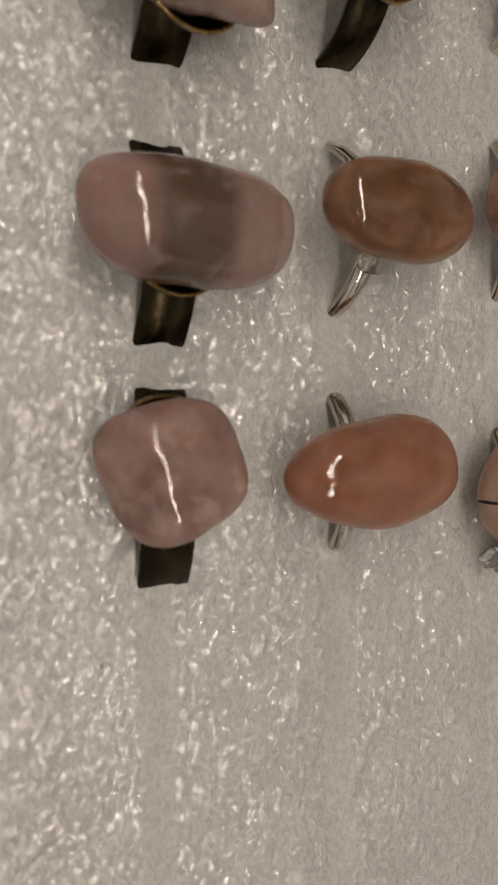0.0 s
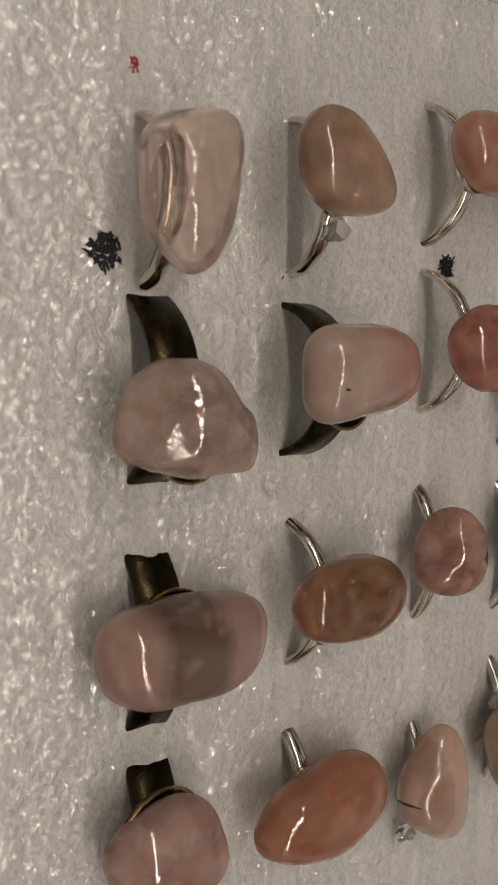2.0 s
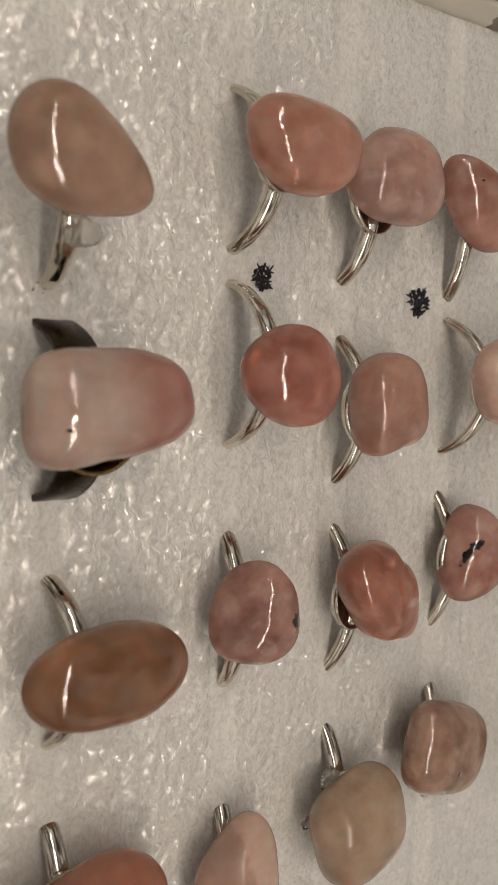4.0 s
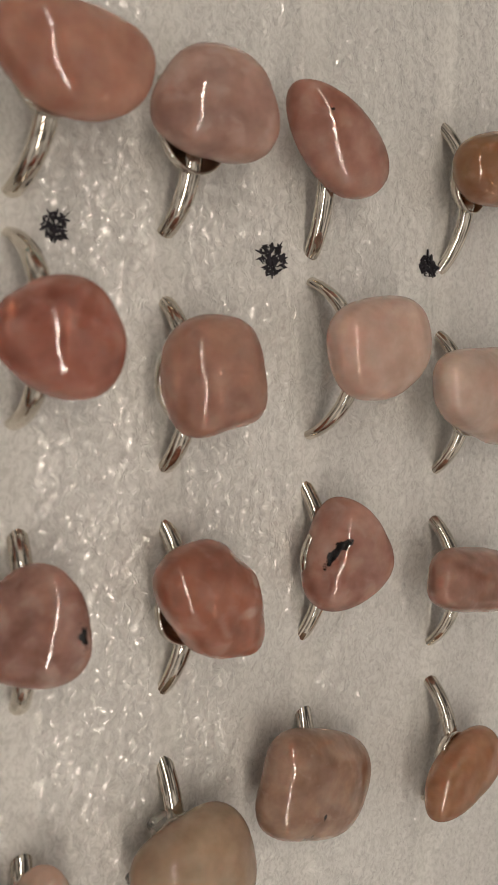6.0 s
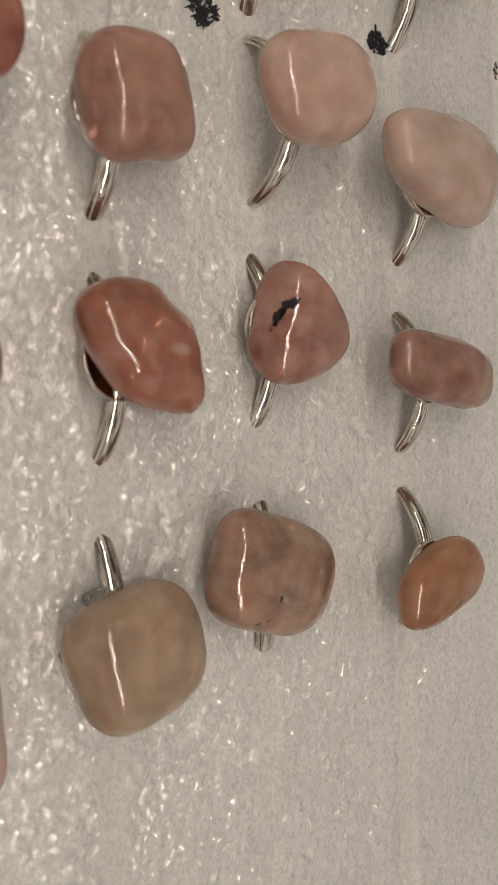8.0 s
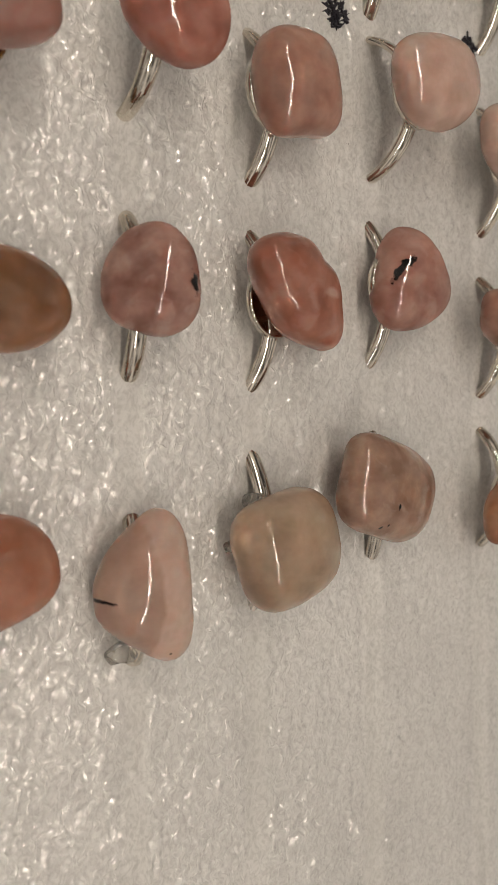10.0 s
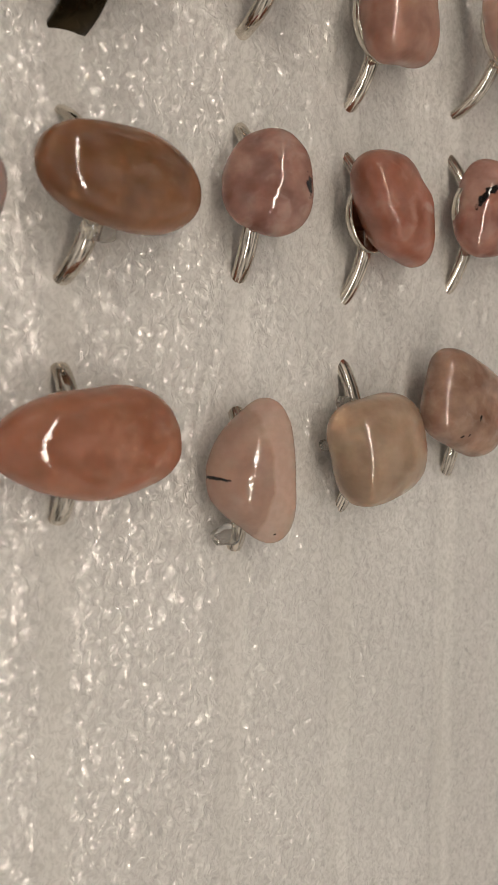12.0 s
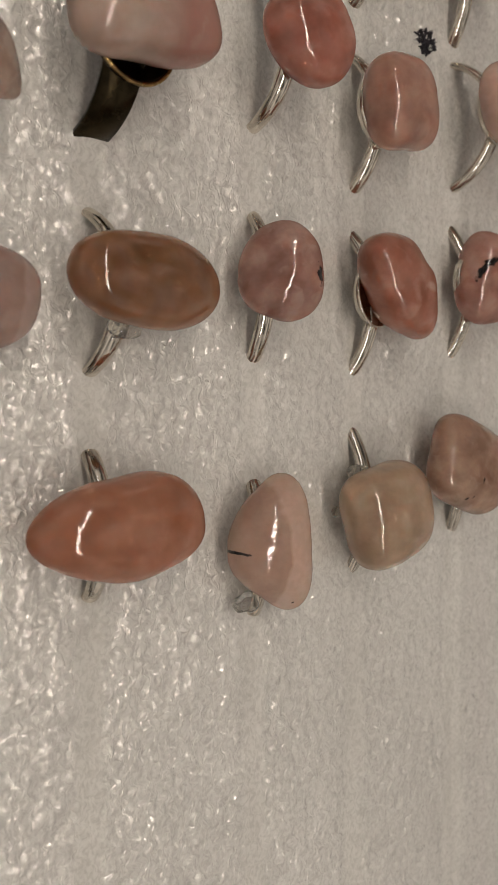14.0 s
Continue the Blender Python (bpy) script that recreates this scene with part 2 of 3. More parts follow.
def foam_height(x, y):
    """Height of the foam's skin in mm at x, y in mm: bubbles, waves and the cut slits."""
    x, y = np.asarray(x, float), np.asarray(y, float)
    px, py = x / 1.25 + 0.35 * smooth_noise(x, y), y / 1.7
    best = np.full(x.shape, 9.0)
    i, j = np.floor(px).astype(int), np.floor(py).astype(int)
    for a in (-1, 0, 1):
        for b in (-1, 0, 1):
            cx = i + a + JIT[0, (i + a) % 512, (j + b) % 512]
            cy = j + b + JIT[1, (i + a) % 512, (j + b) % 512]
            best = np.minimum(best, (px - cx) ** 2 + (py - cy) ** 2)
    bubble = 0.26 * (0.5 - np.minimum(best, 0.9)) + 0.25 * (smooth_noise(x / 0.7 + 9, y / 1.1) - 0.5)
    wave = 0.3 * (smooth_noise(x / 5, y / 9) - 0.5) + 0.2 * (smooth_noise(x / 2.2 + 40, y / 3.1) - 0.5)
    cut, calm = np.zeros(x.shape), np.ones(x.shape)
    for s in SLITS:
        d = np.abs(x - slit_line(s, y))
        cut += 0.18 * np.exp(-((d / 2.0) ** 2))
        calm *= 1 - 0.85 * np.exp(-((d / 1.6) ** 2))
    lip = np.zeros(x.shape)
    for fx, fy in FEET:
        for end in (-10.9, 10.9):
            d = ((x - fx) / 2.0) ** 2 + ((y - fy - end) / 1.7) ** 2
            lip += 0.7 * np.exp(-d)
    return (bubble + wave) * calm - cut + lip


def slit_line(s, y):
    """Where the slit that was cut at x = s runs at y, in mm."""
    return s + 0.5 * (smooth_noise(y / 14 + s, y * 0) - 0.5)


def foam_strip(parent, left, right):
    """One strip of the pad from slit to slit, with its bubbly top and its cut sides."""
    nx, ny = max(4, int((right - left) / STEP)), int((Y1 - Y0) / STEP)
    v = np.linspace(Y0, Y1, ny)
    x0 = slit_line(left, v) if left > X0 else v * 0 + left
    x1 = slit_line(right, v) if right < X1 else v * 0 + right
    u = np.linspace(0, 1, nx)
    gx, gy = x0[:, None] * (1 - u) + x1[:, None] * u, np.repeat(v[:, None], nx, 1)
    z = foam_height(gx, gy)
    edge = np.minimum.reduce([gx - X0, X1 - gx, gy - Y0, Y1 - gy])
    z -= 1.2 * np.exp(-edge / 0.9)
    co = np.stack([gx, gy, z], -1).reshape(-1, 3) * MM
    k = np.arange(nx * ny).reshape(ny, nx)
    quads = np.stack([k[:-1, :-1], k[:-1, 1:], k[1:, 1:], k[1:, :-1]], -1).reshape(-1, 4)
    rim = np.concatenate([k[0, :], k[1:, -1], k[-1, -2::-1], k[-2:0:-1, 0]])
    low = co[rim] * (1, 1, 0) + (0, 0, -0.030)
    m, n0 = np.arange(len(rim)), len(co)
    n1, after = n0 + len(rim), (m + 1) % len(rim)
    skirt = np.stack([n0 + m, n0 + after, n1 + after, n1 + m], -1)[:, ::-1]
    me = bpy.data.meshes.new("strip")
    me.from_pydata(np.concatenate([co, co[rim], low]).tolist(), [], np.concatenate([quads, skirt]).tolist())
    me.polygons.foreach_set("use_smooth", [True] * len(quads) + [False] * len(skirt))
    me.materials.append(FOAM)
    new("strip", me).parent = parent


pad = tagged(new("foam_pad"), "white bubbly foam display pad cut with long ring slits", "foam pad")
for left, right in zip((X0, *SLITS), (*SLITS, X1)):
    foam_strip(pad, left, right)

table = part("table", slab(-0.9, 0.9, -0.9, 0.9, -0.052, -0.030), TEAL, None)
tagged(table, "teal cloth-covered table top under the pad", "table", kind="structure")
rim = part("tray_wall", slab(-0.13, 0.0585, 0.0492, 0.0537, -0.0299, 0.0012, 0.0016), CARD)
tagged(rim, "cream board edge standing along the foam pad", "tray wall")
block = part("cardboard_box", slab(0.0600, 0.26, 0.0500, 0.0560, -0.0299, -0.003, 0.0015), BROWN)
tagged(block, "narrow grey-brown board box beside the foam pad", "box")
cloth = part("teal_box", slab(0.010, 0.30, 0.0568, 0.22, -0.0299, -0.001, 0.003), TEAL)
tagged(cloth, "pale teal box lying behind the tray wall", "box")


# ---- rings ----
def stone_mesh(a, b, c, n, rise, taper, lobes, flats, rough, seed, depth, skew=0.0, spin=0.0):
    """A tumbled stone: superellipse outline with lobes, drawn in along x or y, worn flats, slight unevenness (mm)."""
    bm = bmesh.new()
    bmesh.ops.create_icosphere(bm, subdivisions=5, radius=1.0)
    off = Vector((seed * 3.7, seed * 1.9, seed * 0.7))
    cuts = [(Vector((math.cos(radians(el)) * math.cos(radians(az)), math.cos(radians(el)) * math.sin(radians(az)), math.sin(radians(el)))), d) for az, el, d in flats]
    for v in bm.verts:
        ux, uy, uz = v.co
        h = math.hypot(ux, uy)
        th = math.atan2(uy, ux)
        ct, st = abs(math.cos(th)), abs(math.sin(th))
        r = 1.0 / ((ct / a) ** n + (st / b) ** n) ** (1 / n)
        r *= 1 + sum(amp * math.cos(k * (th - radians(ph))) for k, amp, ph in lobes)
        g = h ** rise
        x, y = r * g * math.cos(th), r * g * math.sin(th)
        z = (c if uz > 0 else depth) * math.copysign(abs(uz) ** (0.95), uz)
        x, y = x * (1 + taper[1] * y / b), y * (1 + taper[0] * x / a)
        p = Vector((x + skew * math.cos(radians(spin)) * z, y - skew * math.sin(radians(spin)) * z, z))
        p += p.normalized() * rough * (noise.noise(p * 0.16 + off) + 0.35 * noise.noise(p * 0.45 + off))
        for nrm, d in cuts:
            e = p.dot(nrm) - d
            if e > -0.6:
                p -= nrm * (0.82 * (e + 0.6) ** 2 / (e + 1.4))
        v.co = p * MM
    return bm


def sweep(profile, path):
    """A closed profile (u across, w outward) carried along frames (centre, across, outward)."""
    bm = bmesh.new()
    rows = [[bm.verts.new(o + across * u * k + out * w) for u, w in profile] for o, across, out, k in path]
    m = len(profile)
    for p, q in zip(rows, rows[1:]):
        for i in range(m):
            bm.faces.new((p[i], p[(i + 1) % m], q[(i + 1) % m], q[i]))
    bm.faces.new(rows[0][::-1])
    bm.faces.new(rows[-1])
    return bm


def band_mesh(width, thick, half, top, lean, wide, flat):
    """The band of a ring: an open oval hoop in the y-z plane, leaning along x, with its top at height top (mm)."""
    prof = []
    if flat:
        w, t = width / 2, thick / 2
        prof = [(-w, -t), (w, -t), (w, t * 0.4), (w * 0.93, t), (-w * 0.93, t), (-w, t * 0.4)]
    else:
        for i in range(12):
            ang = 2 * math.pi * i / 12
            prof.append((width / 2 * math.cos(ang), thick / 2 * (math.sin(ang) if math.sin(ang) > 0 else 0.45 * math.sin(ang))))
    r = (half * half + top * top) / (2 * top)
    mid = top - r
    path = []
    for i in range(65):
        ang = radians(-75 + 330 * i / 64)
        y, z = r * math.cos(ang), mid + r * math.sin(ang)
        k = 1 + (wide - 1) * max(0.0, math.sin(ang))
        path.append((Vector((lean * z, y, z)) * MM, Vector((1, 0, 0)) * MM, Vector((0, math.cos(ang), math.sin(ang))) * MM, k))
    return sweep(prof, path)


def cup_mesh(r, rise):
    """A shallow round cup that holds the stone."""
    bm = bmesh.new()
    prof = [(0.0, 0.0), (0.55, 0.0), (0.86, 0.12), (1.0, 0.55), (1.0, 1.0), (0.94, 1.0), (0.92, 0.6), (0.0, 0.35)]
    rows = [[bm.verts.new((r * q * math.cos(2 * math.pi * i / 40) * MM, r * q * math.sin(2 * math.pi * i / 40) * MM, rise * w * MM)) for i in range(40)] for q, w in prof[1:-1]]
    for p, q in zip(rows, rows[1:]):
        for i in range(40):
            bm.faces.new((p[i], p[(i + 1) % 40], q[(i + 1) % 40], q[i]))
    bm.faces.new(rows[0][::-1])
    bm.faces.new(rows[-1])
    return bm


def glue_mesh(size, seed):
    bm = bmesh.new()
    bmesh.ops.create_icosphere(bm, subdivisions=3, radius=1.0)
    for v in bm.verts:
        k = 1 + 0.35 * noise.noise(v.co * 1.6 + Vector((seed, 0, 0)))
        v.co = Vector((v.co.x * size * k, v.co.y * size * 0.7 * k, v.co.z * size * 0.45 * k)) * MM
    return bm


def ring(label, at, size, mat, turn=0.0, tilt=(0.0, 8.0), n=2.3, rise=0.85, taper=(0.0, 0.0), lobes=(), flats=(), rough=0.5, seed=1.0,
         foot=(0.0, 0.0), band="silver", cup=6.2, glue=None, half=10.8, stone_label="", depth=0.0, skew=0.0, seat=(0.0, 0.0)):
    """A ring pushed into a slit: at is the stone's middle and foot the band's middle on the foam (mm)."""
    x, y, z = at
    a, b, c = size
    depth = depth or 0.8 * c
    fx, fy = foot
    top = max(3.0, z - 0.75 * depth)
    lean = max(-0.35, min(0.5, (x - fx) / max(z, 4.0) * 0.8))
    thing = new("ring", None)
    thing.location = (fx * MM, fy * MM, 0)
    tagged(thing, label, "ring", "rings in the foam pad")
    dark = band != "silver"
    if dark:
        part("band", band_mesh(6.0 if band == "wide" else 5.0, 0.9, half, top, lean, 1.12, True), BLACK, thing, "wide black metal band")
    else:
        part("band", band_mesh(2.5, 1.9, half, top, lean, 1.15, False), SILVER, thing, "polished silver band")
    place = Matrix.Translation(((x - fx) * MM, (y - fy) * MM, z * MM)) @ Euler((radians(tilt[0]), radians(tilt[1]), 0)).to_matrix().to_4x4()
    if cup:
        cup = 1.03 * min(a, b) if dark else min(cup, 0.82 * min(a, b))
        cp = part("setting", cup_mesh(cup, 2.0), BLACK if dark else SILVER, thing, "dark round setting" if dark else "round silver setting")
        cp.matrix_basis = Matrix.Translation(((lean * top - 0.5 + seat[0]) * MM, ((y - fy) * 0.5 + seat[1]) * MM, (top - 0.9) * MM)) @ Euler((radians(tilt[0]), radians(tilt[1] + 6), 0)).to_matrix().to_4x4()
        if dark:
            hoop = [(Vector((math.cos(u) * cup * 1.02, math.sin(u) * cup * 1.02, 2.05)) * MM, Vector((math.cos(u), math.sin(u), 0)) * MM, Vector((0, 0, 1)) * MM, 1.0) for u in [2 * math.pi * i / 48 for i in range(49)]]
            part("rim", sweep([(-0.22, -0.22), (0.22, -0.22), (0.22, 0.22), (-0.22, 0.22)], hoop), BRASS, cp, "thin gilt rim")
    st = part("stone", stone_mesh(a, b, c, n, rise, taper, lobes, flats, rough, seed, depth, skew, turn), mat, thing, stone_label)
    st.matrix_basis = place @ Euler((0, 0, radians(turn))).to_matrix().to_4x4()
    for gx, gy, gz, gs in glue or ():
        g = part("glue", glue_mesh(gs, seed), GLUE, thing, "clear hardened glue")
        g.location = (gx * MM, gy * MM, gz * MM)
    return thing


ring("clear pale rose quartz ring with a long heart-shaped stone", (-44.5, 6.1, 11.6), (5.39, 9.3, 4.3),
     quartz("clear_rose_quartz", (0.80, 0.66, 0.585), (0.92, 0.79, 0.71), haze=0.05, clear=0.88),
     foot=(-45.0, 6.0), taper=(0.292, 0.26), lobes=((3, 0.004, 51.1), (5, 0.009, -7.1)), n=3.06, rough=0.18, cup=0, turn=-7.5, skew=0.6, tilt=(0, 10), seed=1.0)
ring("clear pale quartz ring with a lumpy pointed stone and black band", (-42.3, -22.4, 10.5), (11.15, 6.98, 6.18),
     quartz("lumpy_clear_quartz", (0.34, 0.25, 0.205), (0.58, 0.455, 0.39), haze=0.75, clear=0.4, veins=0.4, scale=220.0),
     foot=(-44.2, -18.5), taper=(-0.332, -0.243), n=2.13, rough=0.75, flats=((60, 55, 5.5), (200, 60, 5.6), (-60, 55, 5.6), (10, 48, 6.9)), band='wide', half=12.2, turn=-16.7, lobes=((3, 0.006, -19.7), (5, 0.006, -9.0)), tilt=(0, 10), seed=2.37, seat=(1.5, -2.6))
ring("smoky pink quartz ring with a broad stone and black band", (-42.4, -52.2, 7.4), (13.32, 7.08, 6.04),
     quartz("smoky_rose_quartz", (0.37, 0.245, 0.21), (0.48, 0.33, 0.285), haze=0.36, scale=120.0, clear=0.25, split=((0, -7.0, 3.5, (0.15, 0.10, 0.068)), (0, 3.2, 2.5, (0.38, 0.27, 0.235)), (0, 9.8, 0.7, (0.50, 0.38, 0.345)))),
     foot=(-44.4, -53.0), taper=(0.02, 0.05), n=2.75, rough=0.18, band='wide', half=11.6, turn=-2.3, lobes=((3, 0.01, 9.1), (5, 0.01, 18.0)), tilt=(0, 10), seed=3.74, seat=(0.5, 0.2))
ring("cloudy mauve quartz ring with a rounded cushion stone and black band", (-45.2, -80.1, 7.9), (7.33, 7.91, 4.78),
     quartz("cloudy_mauve_quartz", (0.242, 0.15, 0.125), (0.441, 0.302, 0.259), haze=0.7, clear=0.15),
     foot=(-44.4, -82.6), n=3.2, turn=21.7, rough=0.18, band='wide', half=11.6, taper=(-0.052, 0.051), skew=0.6, lobes=((3, 0.007, -8.9), (5, 0.004, -29.3)), tilt=(0, 10), seed=5.11, seat=(-0.5, 2.0))
ring("tan rose quartz ring with a slanting oval stone", (-21.1, 11.0, 12.5), (8.96, 6.21, 4.63),
     quartz("tan_rose_quartz", (0.309, 0.202, 0.143), (0.494, 0.336, 0.247), haze=0.18),
     foot=(-21.0, 9.5), turn=-23.8, n=2.0, taper=(-0.236, 0.076), rough=0.18, glue=((1.5, -5.5, 8.6, 2.6),), lobes=((3, 0.023, 8.5), (5, 0.005, -4.4)), tilt=(0, 10), seed=6.48)
ring("white and pink quartz ring with a thumb-shaped stone and black band", (-17.3, -15.6, 12.2), (10.98, 6.48, 5.54),
     quartz("white_pink_quartz", (0.46, 0.355, 0.305), (0.62, 0.495, 0.43), haze=0.18, split=((0, 0.0, 7.0, (0.42, 0.225, 0.185)),), spots=((-7.8, -1.9, 2.6, 0.42, 0.2, -5),)),
     foot=(-20.3, -17.0), n=3.13, taper=(-0.154, -0.049), rough=0.18, band='narrow', half=11.0, turn=5.3, lobes=((3, 0.014, -43.1), (5, 0.012, 0.0)), tilt=(0, 10), seed=7.85, seat=(0.5, -0.8))
ring("brown-pink quartz ring with a smooth oval stone", (-15.9, -48.9, 9.1), (11.42, 6.28, 5.09),
     quartz("brown_rose_quartz", (0.175, 0.086, 0.042), (0.38, 0.20, 0.11), haze=0.06, scale=110.0, patches=((0.5, 0.5, 4.0, 6.5, 4.2, 0, (0.15, 0.085, 0.038), 0.65, 0.9),)),
     foot=(-20.6, -49.5), turn=-1.3, n=2.19, rough=0.18, glue=((3.0, -5.0, 6.0, 2.6),), taper=(0.013, -0.003), lobes=((3, 0.014, -57.3), (5, 0.004, 6.7)), tilt=(0, 10), seed=9.22)
ring("orange-pink quartz ring with a large smooth pebble stone", (-19.5, -81.2, 7.4), (12.4, 6.86, 5.2),
     quartz("orange_rose_quartz", (0.335, 0.148, 0.086), (0.49, 0.238, 0.153), haze=0.14, scale=110.0),
     foot=(-20.6, -81.5), turn=2.5, taper=(0.29, -0.18), n=2.2, rough=0.18, half=9.8, skew=0.4, lobes=((3, 0.07, 21.3), (5, 0.011, 8.2)), tilt=(0, 10), seed=10.59)
ring("pink quartz ring with a slanting oblong stone", (10.1, 18.2, 10.2), (8.68, 6.04, 4.74),
     quartz("pink_quartz", (0.376, 0.192, 0.14), (0.564, 0.319, 0.239), haze=0.18),
     foot=(5.6, 16.5), turn=-4.8, n=2.32, rough=0.18, taper=(0.043, 0.132), skew=0.4, lobes=((3, 0.015, 27.5), (5, 0.006, 32.3)), tilt=(0, 10), seed=11.96)
ring("deep rose quartz ring with a rounded stone", (8.1, -12.1, 11.7), (7.0, 6.23, 4.86),
     quartz("deep_rose_quartz", (0.282, 0.106, 0.076), (0.512, 0.239, 0.18), haze=0.36),
     foot=(5.6, -10.5), n=2.17, lobes=((3, 0.013, -4.3), (5, 0.006, -10.3)), rough=0.18, half=11.2, turn=-52.8, taper=(-0.167, -0.036), skew=0.4, tilt=(0, 10), seed=13.33)
ring("mauve quartz ring with a knobbly stone and a black fleck", (5.6, -45.1, 7.3), (4.4, 7.13, 4.79),
     quartz("mauve_quartz", (0.242, 0.118, 0.091), (0.494, 0.315, 0.263), haze=0.54, scale=190.0, spots=((4.2, -0.5, 3.9, 0.7, 1.5, 16),)),
     foot=(5.8, -46.2), n=2.32, lobes=((3, 0.022, -37.0), (5, 0.006, 11.8)), rough=0.35, turn=-0.8, taper=(0.153, -0.266), skew=0.7, tilt=(0, 10), seed=14.7)
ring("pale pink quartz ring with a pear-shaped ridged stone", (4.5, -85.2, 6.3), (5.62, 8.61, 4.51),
     # The split paints the facet right of the ridge lighter, as if lit.
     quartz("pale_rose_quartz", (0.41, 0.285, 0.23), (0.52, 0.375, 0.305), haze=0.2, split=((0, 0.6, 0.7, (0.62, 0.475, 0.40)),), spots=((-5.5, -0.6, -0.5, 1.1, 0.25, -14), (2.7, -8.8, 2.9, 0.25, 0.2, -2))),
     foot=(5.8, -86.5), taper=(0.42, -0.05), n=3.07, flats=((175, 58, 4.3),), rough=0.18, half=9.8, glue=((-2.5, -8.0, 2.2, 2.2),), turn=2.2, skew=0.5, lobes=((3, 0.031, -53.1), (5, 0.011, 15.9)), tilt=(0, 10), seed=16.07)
ring("pale mauve quartz ring with a rounded lumpy stone", (28.4, 17.6, 7.9), (7.29, 6.96, 4.98),
     quartz("pale_mauve_quartz", (0.282, 0.176, 0.146), (0.476, 0.319, 0.267), haze=0.54, clear=0.15),
     foot=(25.4, 12.5), n=2.36, turn=1.2, rough=0.35, half=9.6, taper=(0.052, -0.252), skew=0.5, lobes=((3, 0.023, -31.7), (5, 0.012, -14.0)), tilt=(0, 10), seed=17.44)
ring("soft pink quartz ring with a square cushion stone", (28.5, -15.8, 7.9), (7.2, 7.43, 5.18),
     quartz("soft_pink_quartz", (0.336, 0.186, 0.14), (0.529, 0.323, 0.251), haze=0.18),
     foot=(25.6, -17.0), n=3.2, taper=(0.064, -0.01), rough=0.18, turn=10.6, lobes=((3, 0.031, -21.1), (5, 0.015, 28.6)), tilt=(0, 10), seed=18.81)
ring("coral rose quartz ring with a bean-shaped stone and white patches", (29.8, -44.9, 6.8), (9.98, 6.55, 5.95),
     quartz("coral_rose_quartz", (0.309, 0.128, 0.085), (0.512, 0.244, 0.172), haze=0.5, scale=150.0, patches=((0.8, 4.4, 3.6, 0.9, 1.2, 0, (0.66, 0.47, 0.40), 0.75, 0.5), (1.1, 0.1, 5.5, 2.4, 0.9, 40, (0.66, 0.45, 0.38), 0.7, 0.6))),
     foot=(25.6, -47.0), turn=-40.3, n=2.0, lobes=((3, 0.062, 40.4), (5, 0.01, -7.4)), rough=0.35, taper=(-0.221, -0.333), skew=-0.3, tilt=(0, 10), seed=20.18)
ring("pale beige quartz ring with a square cushion stone", (27.0, -81.9, 6.6), (8.7, 8.2, 6.2),
     quartz("pale_beige_quartz", (0.356, 0.262, 0.182), (0.547, 0.42, 0.311), haze=0.18),
     foot=(25.4, -80.0), n=3.13, turn=14.9, rough=0.18, glue=((-1.6, 4.6, 3.4, 2.3), (-5.6, -1.5, 3.4, 1.4)), taper=(-0.03, 0.08), lobes=((3, 0.014, -12.0), (5, 0.006, -9.0)), tilt=(0, 10), seed=21.55)
ring("mauve-pink quartz ring with a slanting teardrop stone", (47.5, 16.3, 6.9), (9.17, 4.42, 4.26),
     quartz("mauve_pink_quartz", (0.309, 0.154, 0.116), (0.529, 0.323, 0.263), haze=0.36, spots=((-4.5, -0.3, 3.0, 0.25, 0.2, 41),)),
     foot=(48.4, 13.0), turn=-41.0, n=2.11, taper=(0.261, 0.053), rough=0.18, skew=0.6, lobes=((3, 0.009, 55.8), (5, 0.004, 33.2)), tilt=(0, 10), seed=22.92)
ring("pale milky pink quartz ring with a round stone", (53.2, -11.5, 10.4), (9.59, 7.07, 4.91),
     quartz("milky_pink_quartz", (0.54, 0.385, 0.325), (0.71, 0.54, 0.465), haze=0.12),
     foot=(48.6, -13.0), n=2.4, rough=0.18, half=11.0, turn=12.0, taper=(-0.065, 0.068), skew=-0.1, lobes=((3, 0.016, 34.7), (5, 0.004, -11.3)), tilt=(0, 10), seed=24.29)
ring("pink quartz ring with a pointed stone and a black feathery mark", (51.7, -41.2, 5.3), (6.64, 8.14, 4.89),
     quartz("feathered_pink_quartz", (0.309, 0.15, 0.116), (0.538, 0.336, 0.275), haze=0.36, spots=((-3.3, 2.6, 3.9, 1.2, 0.75, 35), (-4.8, 1.0, 2.8, 2.2, 0.45, 55))),
     foot=(48.2, -43.0), n=2.0, lobes=((3, 0.03, -20.9), (5, 0.006, -25.7)), rough=0.18, turn=4.7, taper=(-0.152, -0.357), skew=0.4, tilt=(0, 10), seed=25.66)
ring("tan quartz ring with a square cushion stone and dark specks", (46.4, -74.6, 5.7), (10.22, 7.83, 5.08),
     quartz("tan_quartz", (0.269, 0.163, 0.112), (0.485, 0.336, 0.255), haze=0.48, scale=200.0, spots=((-2.7, -6.5, 1.2, 0.5, 0.3, 39), (-1.7, -6.0, 1.7, 0.25, 0.4, 19), (-1.4, -2.8, 3.6, 0.3, 0.7, 19))),
     foot=(48.2, -76.0), n=3.2, rough=0.18, half=9.8, turn=-19.2, taper=(0.012, 0.108), lobes=((3, 0.031, -17.2), (5, 0.013, -5.3)), tilt=(0, 10), seed=27.03)
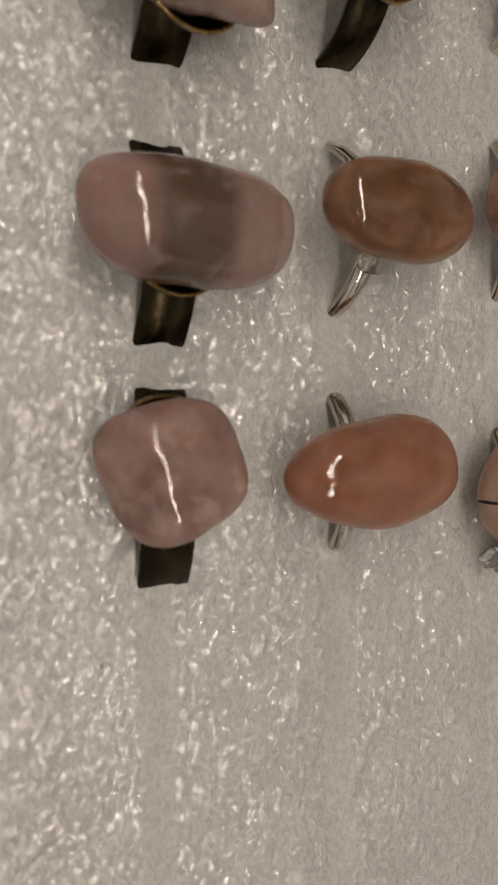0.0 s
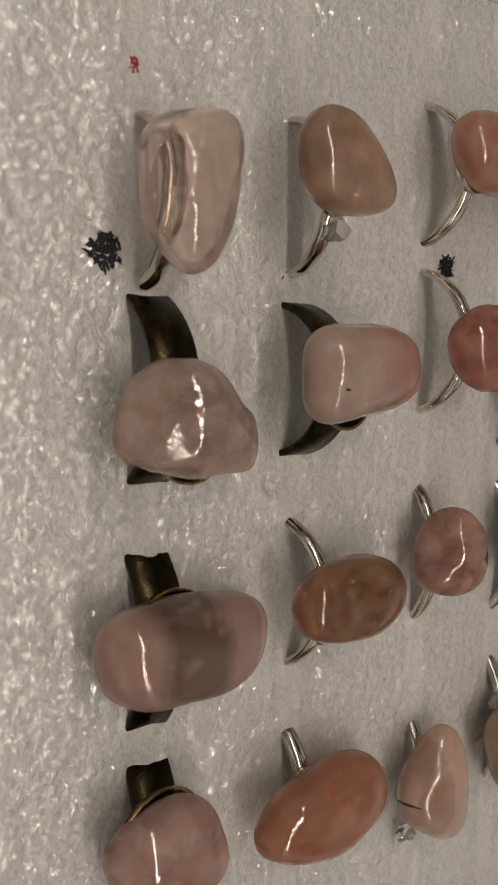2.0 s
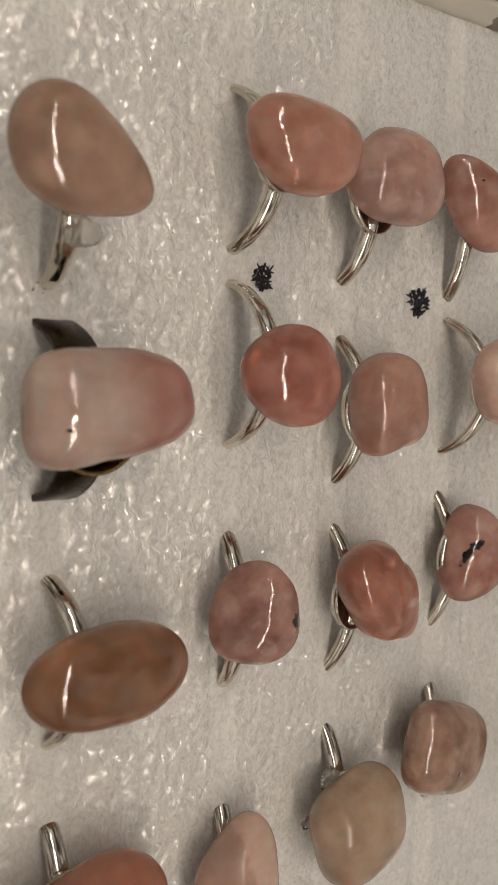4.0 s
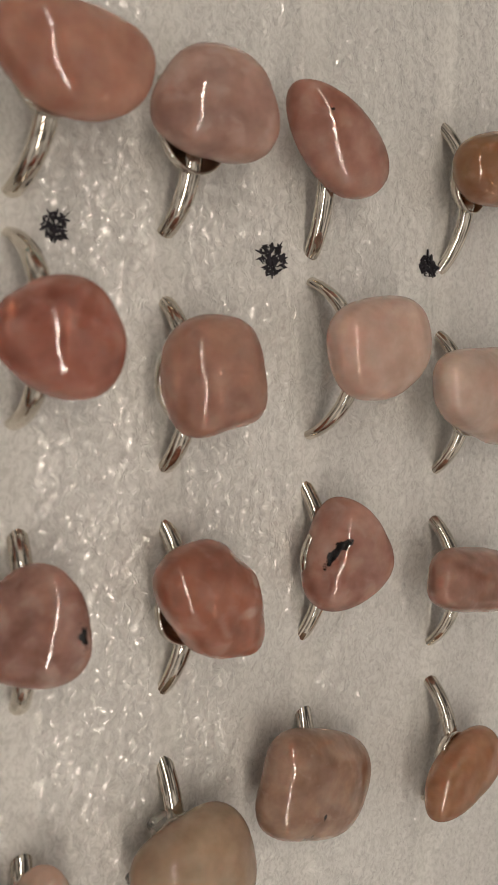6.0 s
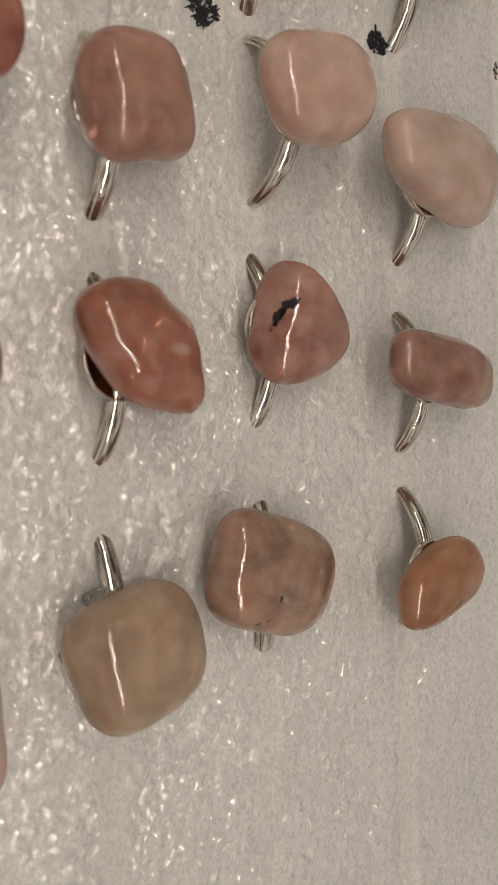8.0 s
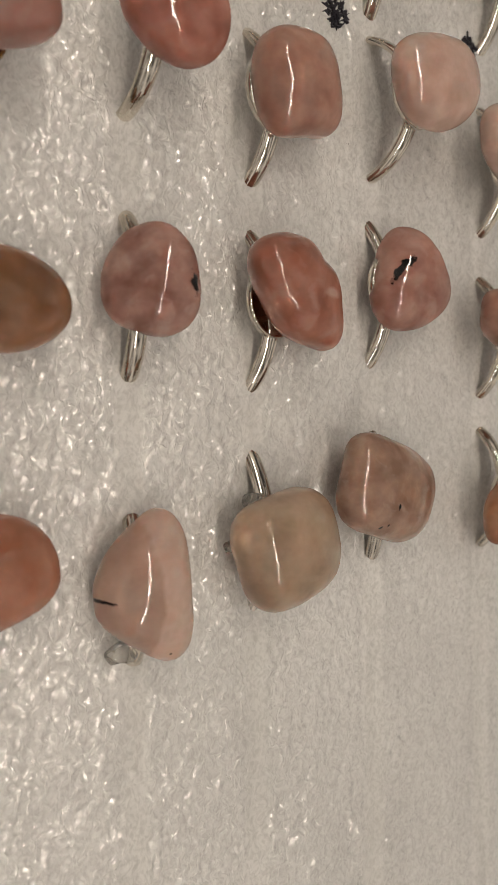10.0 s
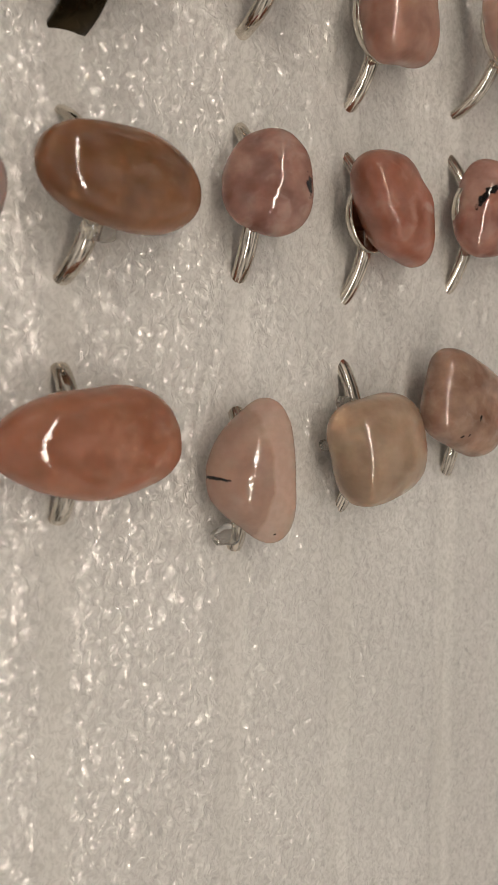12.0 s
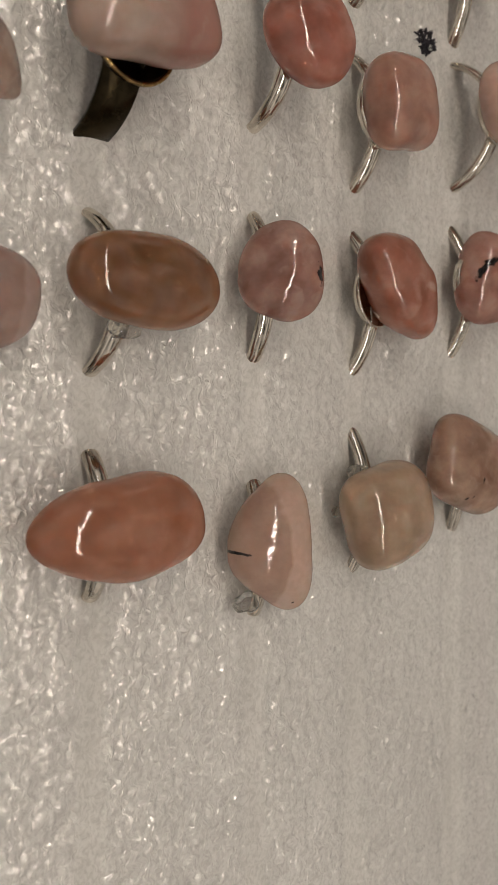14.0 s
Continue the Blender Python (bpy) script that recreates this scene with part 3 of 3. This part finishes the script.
ring("amber-brown quartz ring with a small round stone", (78.1, 16.9, 6.5), (9.07, 5.65, 4.91),
     quartz("amber_quartz", (0.282, 0.144, 0.079), (0.485, 0.286, 0.192), haze=0.24, split=((1, -3.0, 3.0, (0.296, 0.163, 0.081)),)),
     foot=(73.8, 13.0), n=2.3, rough=0.18, tilt=(0, 10), turn=9.5, taper=(0.053, 0.008), lobes=((3, 0.007, -60.0),), seed=28.4)
ring("pale pinkish white quartz ring with a wide stone", (76.4, -17.9, 8.0), (12.87, 7.28, 4.97),
     quartz("pinkish_white_quartz", (0.51, 0.39, 0.335), (0.67, 0.545, 0.475), haze=0.12, spots=((-8.5, 0.5, -0.5, 0.25, 0.2, 6),)),
     foot=(73.8, -19.5), n=2.51, taper=(0.157, 0.084), rough=0.18, tilt=(0, 10), turn=-6.2, skew=-0.35, lobes=((3, 0.021, -57.3), (5, 0.009, 6.4)), seed=29.77)
ring("dusky pink quartz ring with an oblong barrel stone", (76.1, -47.5, 7.2), (11.66, 5.07, 4.47),
     quartz("dusky_pink_quartz", (0.269, 0.144, 0.106), (0.476, 0.29, 0.227), haze=0.3, split=((0, 5.0, 2.0, (0.429, 0.311, 0.259)),)),
     foot=(73.6, -49.0), n=3.2, rough=0.18, half=10.2, tilt=(0, 10), turn=-9.7, taper=(-0.014, 0.014), skew=-0.35, lobes=((3, 0.012, -40.3),), seed=31.14)
ring("orange-tan quartz ring with a slanting pear-shaped stone", (74.5, -78.6, 7.4), (9.21, 5.43, 3.83),
     quartz("orange_tan_quartz", (0.336, 0.17, 0.091), (0.512, 0.286, 0.172), haze=0.18),
     foot=(73.6, -76.0), turn=19.0, n=2.55, rough=0.18, half=10.2, tilt=(0, 10), taper=(0.024, -0.113), lobes=((3, 0.016, -35.0),), seed=32.51)


# ---- pen marks ----
def ink_mark(x, y, r, mat, label, count, seed, squeeze=1.0):
    rnd = random.Random(seed)
    bm = bmesh.new()
    for i in range(count):
        ang, q = rnd.uniform(0, 2 * math.pi), r * math.sqrt(rnd.random())
        cx, cy = x + q * math.cos(ang) * squeeze, y + q * math.sin(ang)
        ln, wd, tr = r * rnd.uniform(0.14, 0.42), r * rnd.uniform(0.04, 0.09), rnd.uniform(0, math.pi)
        if i % 9 == 0:
            ln, wd, tr = ln * 1.25, wd * 0.7, ang
        corners = []
        for k in range(7):
            t = 2 * math.pi * k / 7
            u, w = ln * math.cos(t) * rnd.uniform(0.6, 1.2), wd * math.sin(t) * rnd.uniform(0.6, 1.2)
            px, py = cx + u * math.cos(tr) - w * math.sin(tr), cy + u * math.sin(tr) + w * math.cos(tr)
            corners.append((px, py, float(foam_height(px, py))))
        low = [bm.verts.new(Vector((p[0], p[1], p[2] - 0.05)) * MM) for p in corners]
        high = [bm.verts.new(Vector((p[0], p[1], p[2] + 0.10 + 0.004 * i)) * MM) for p in corners]
        bm.faces.new(high)
        for k in range(7):
            bm.faces.new((low[k], low[(k + 1) % 7], high[(k + 1) % 7], high[k]))
    ob = part("ink_mark", bm, mat, None, smooth=False)
    return tagged(ob, label, "ink mark", kind="stuff")


for i, (mx, my, mr) in enumerate(((-50.3, -0.6, 2.4), (10.9, 2.2, 1.7), (41.8, 1.0, 2.2), (70.7, 2.2, 1.7))):
    tagged(ink_mark(mx, my, mr, INK, "scribbled black pen mark on the white foam", 92, 20 + i), group="pen marks on the foam")
tagged(ink_mark(95.9, 2.6, 1.5, INK, "small narrow black pen mark on the foam", 14, 31, 0.3), group="pen marks on the foam")
tagged(ink_mark(-22.0, -1.6, 1.0, INK, "small black pen smudge at a ring's foot", 12, 32), group="pen marks on the foam")
ink_mark(-46.0, 23.3, 1.1, RED, "small red pen dot on the white foam", 34, 33, 0.5)
for i, (mx, my, mr) in enumerate(((-51.7, -103.5, 0.6), (-39.5, -110.2, 0.3), (-61.5, -1.9, 0.3), (-37.7, 23.9, 0.25), (-18.1, -0.9, 0.6), (43.9, -19.2, 0.25), (21.6, -19.9, 0.25), (-2.6, 31.6, 0.35))):
    tagged(ink_mark(mx, my, mr, INK, "tiny dark speck on the white foam", 4, 50 + i), group="specks on the foam")


# ---- lamp strip over the pad ----
def led_strip():
    thing = new("led_strip", None)
    thing.location = STRIP
    tagged(thing, "white strip of small warm lamps hung above the pad", "lamp strip")
    part("rail", slab(-0.018, 0.018, -0.553, 0.553, 0.0012, 0.008), RAIL, thing)
    for end in (-0.56, 0.56):
        part("post", slab(-0.006, 0.006, end - 0.006, end + 0.006, -0.58, 0.012, 0.0015), RAIL, thing)
    first = None
    for i in range(22):
        if first is None:
            first = part("led", slab(-0.014, 0.014, -0.014, 0.014, -0.0010, 0.0010), LED_WHITE, thing, "small square lamp")
            led = first
        else:
            led = new("led", first.data)
            led.parent = thing
        led.location = (0, -0.525 + i * 0.05, 0)


led_strip()
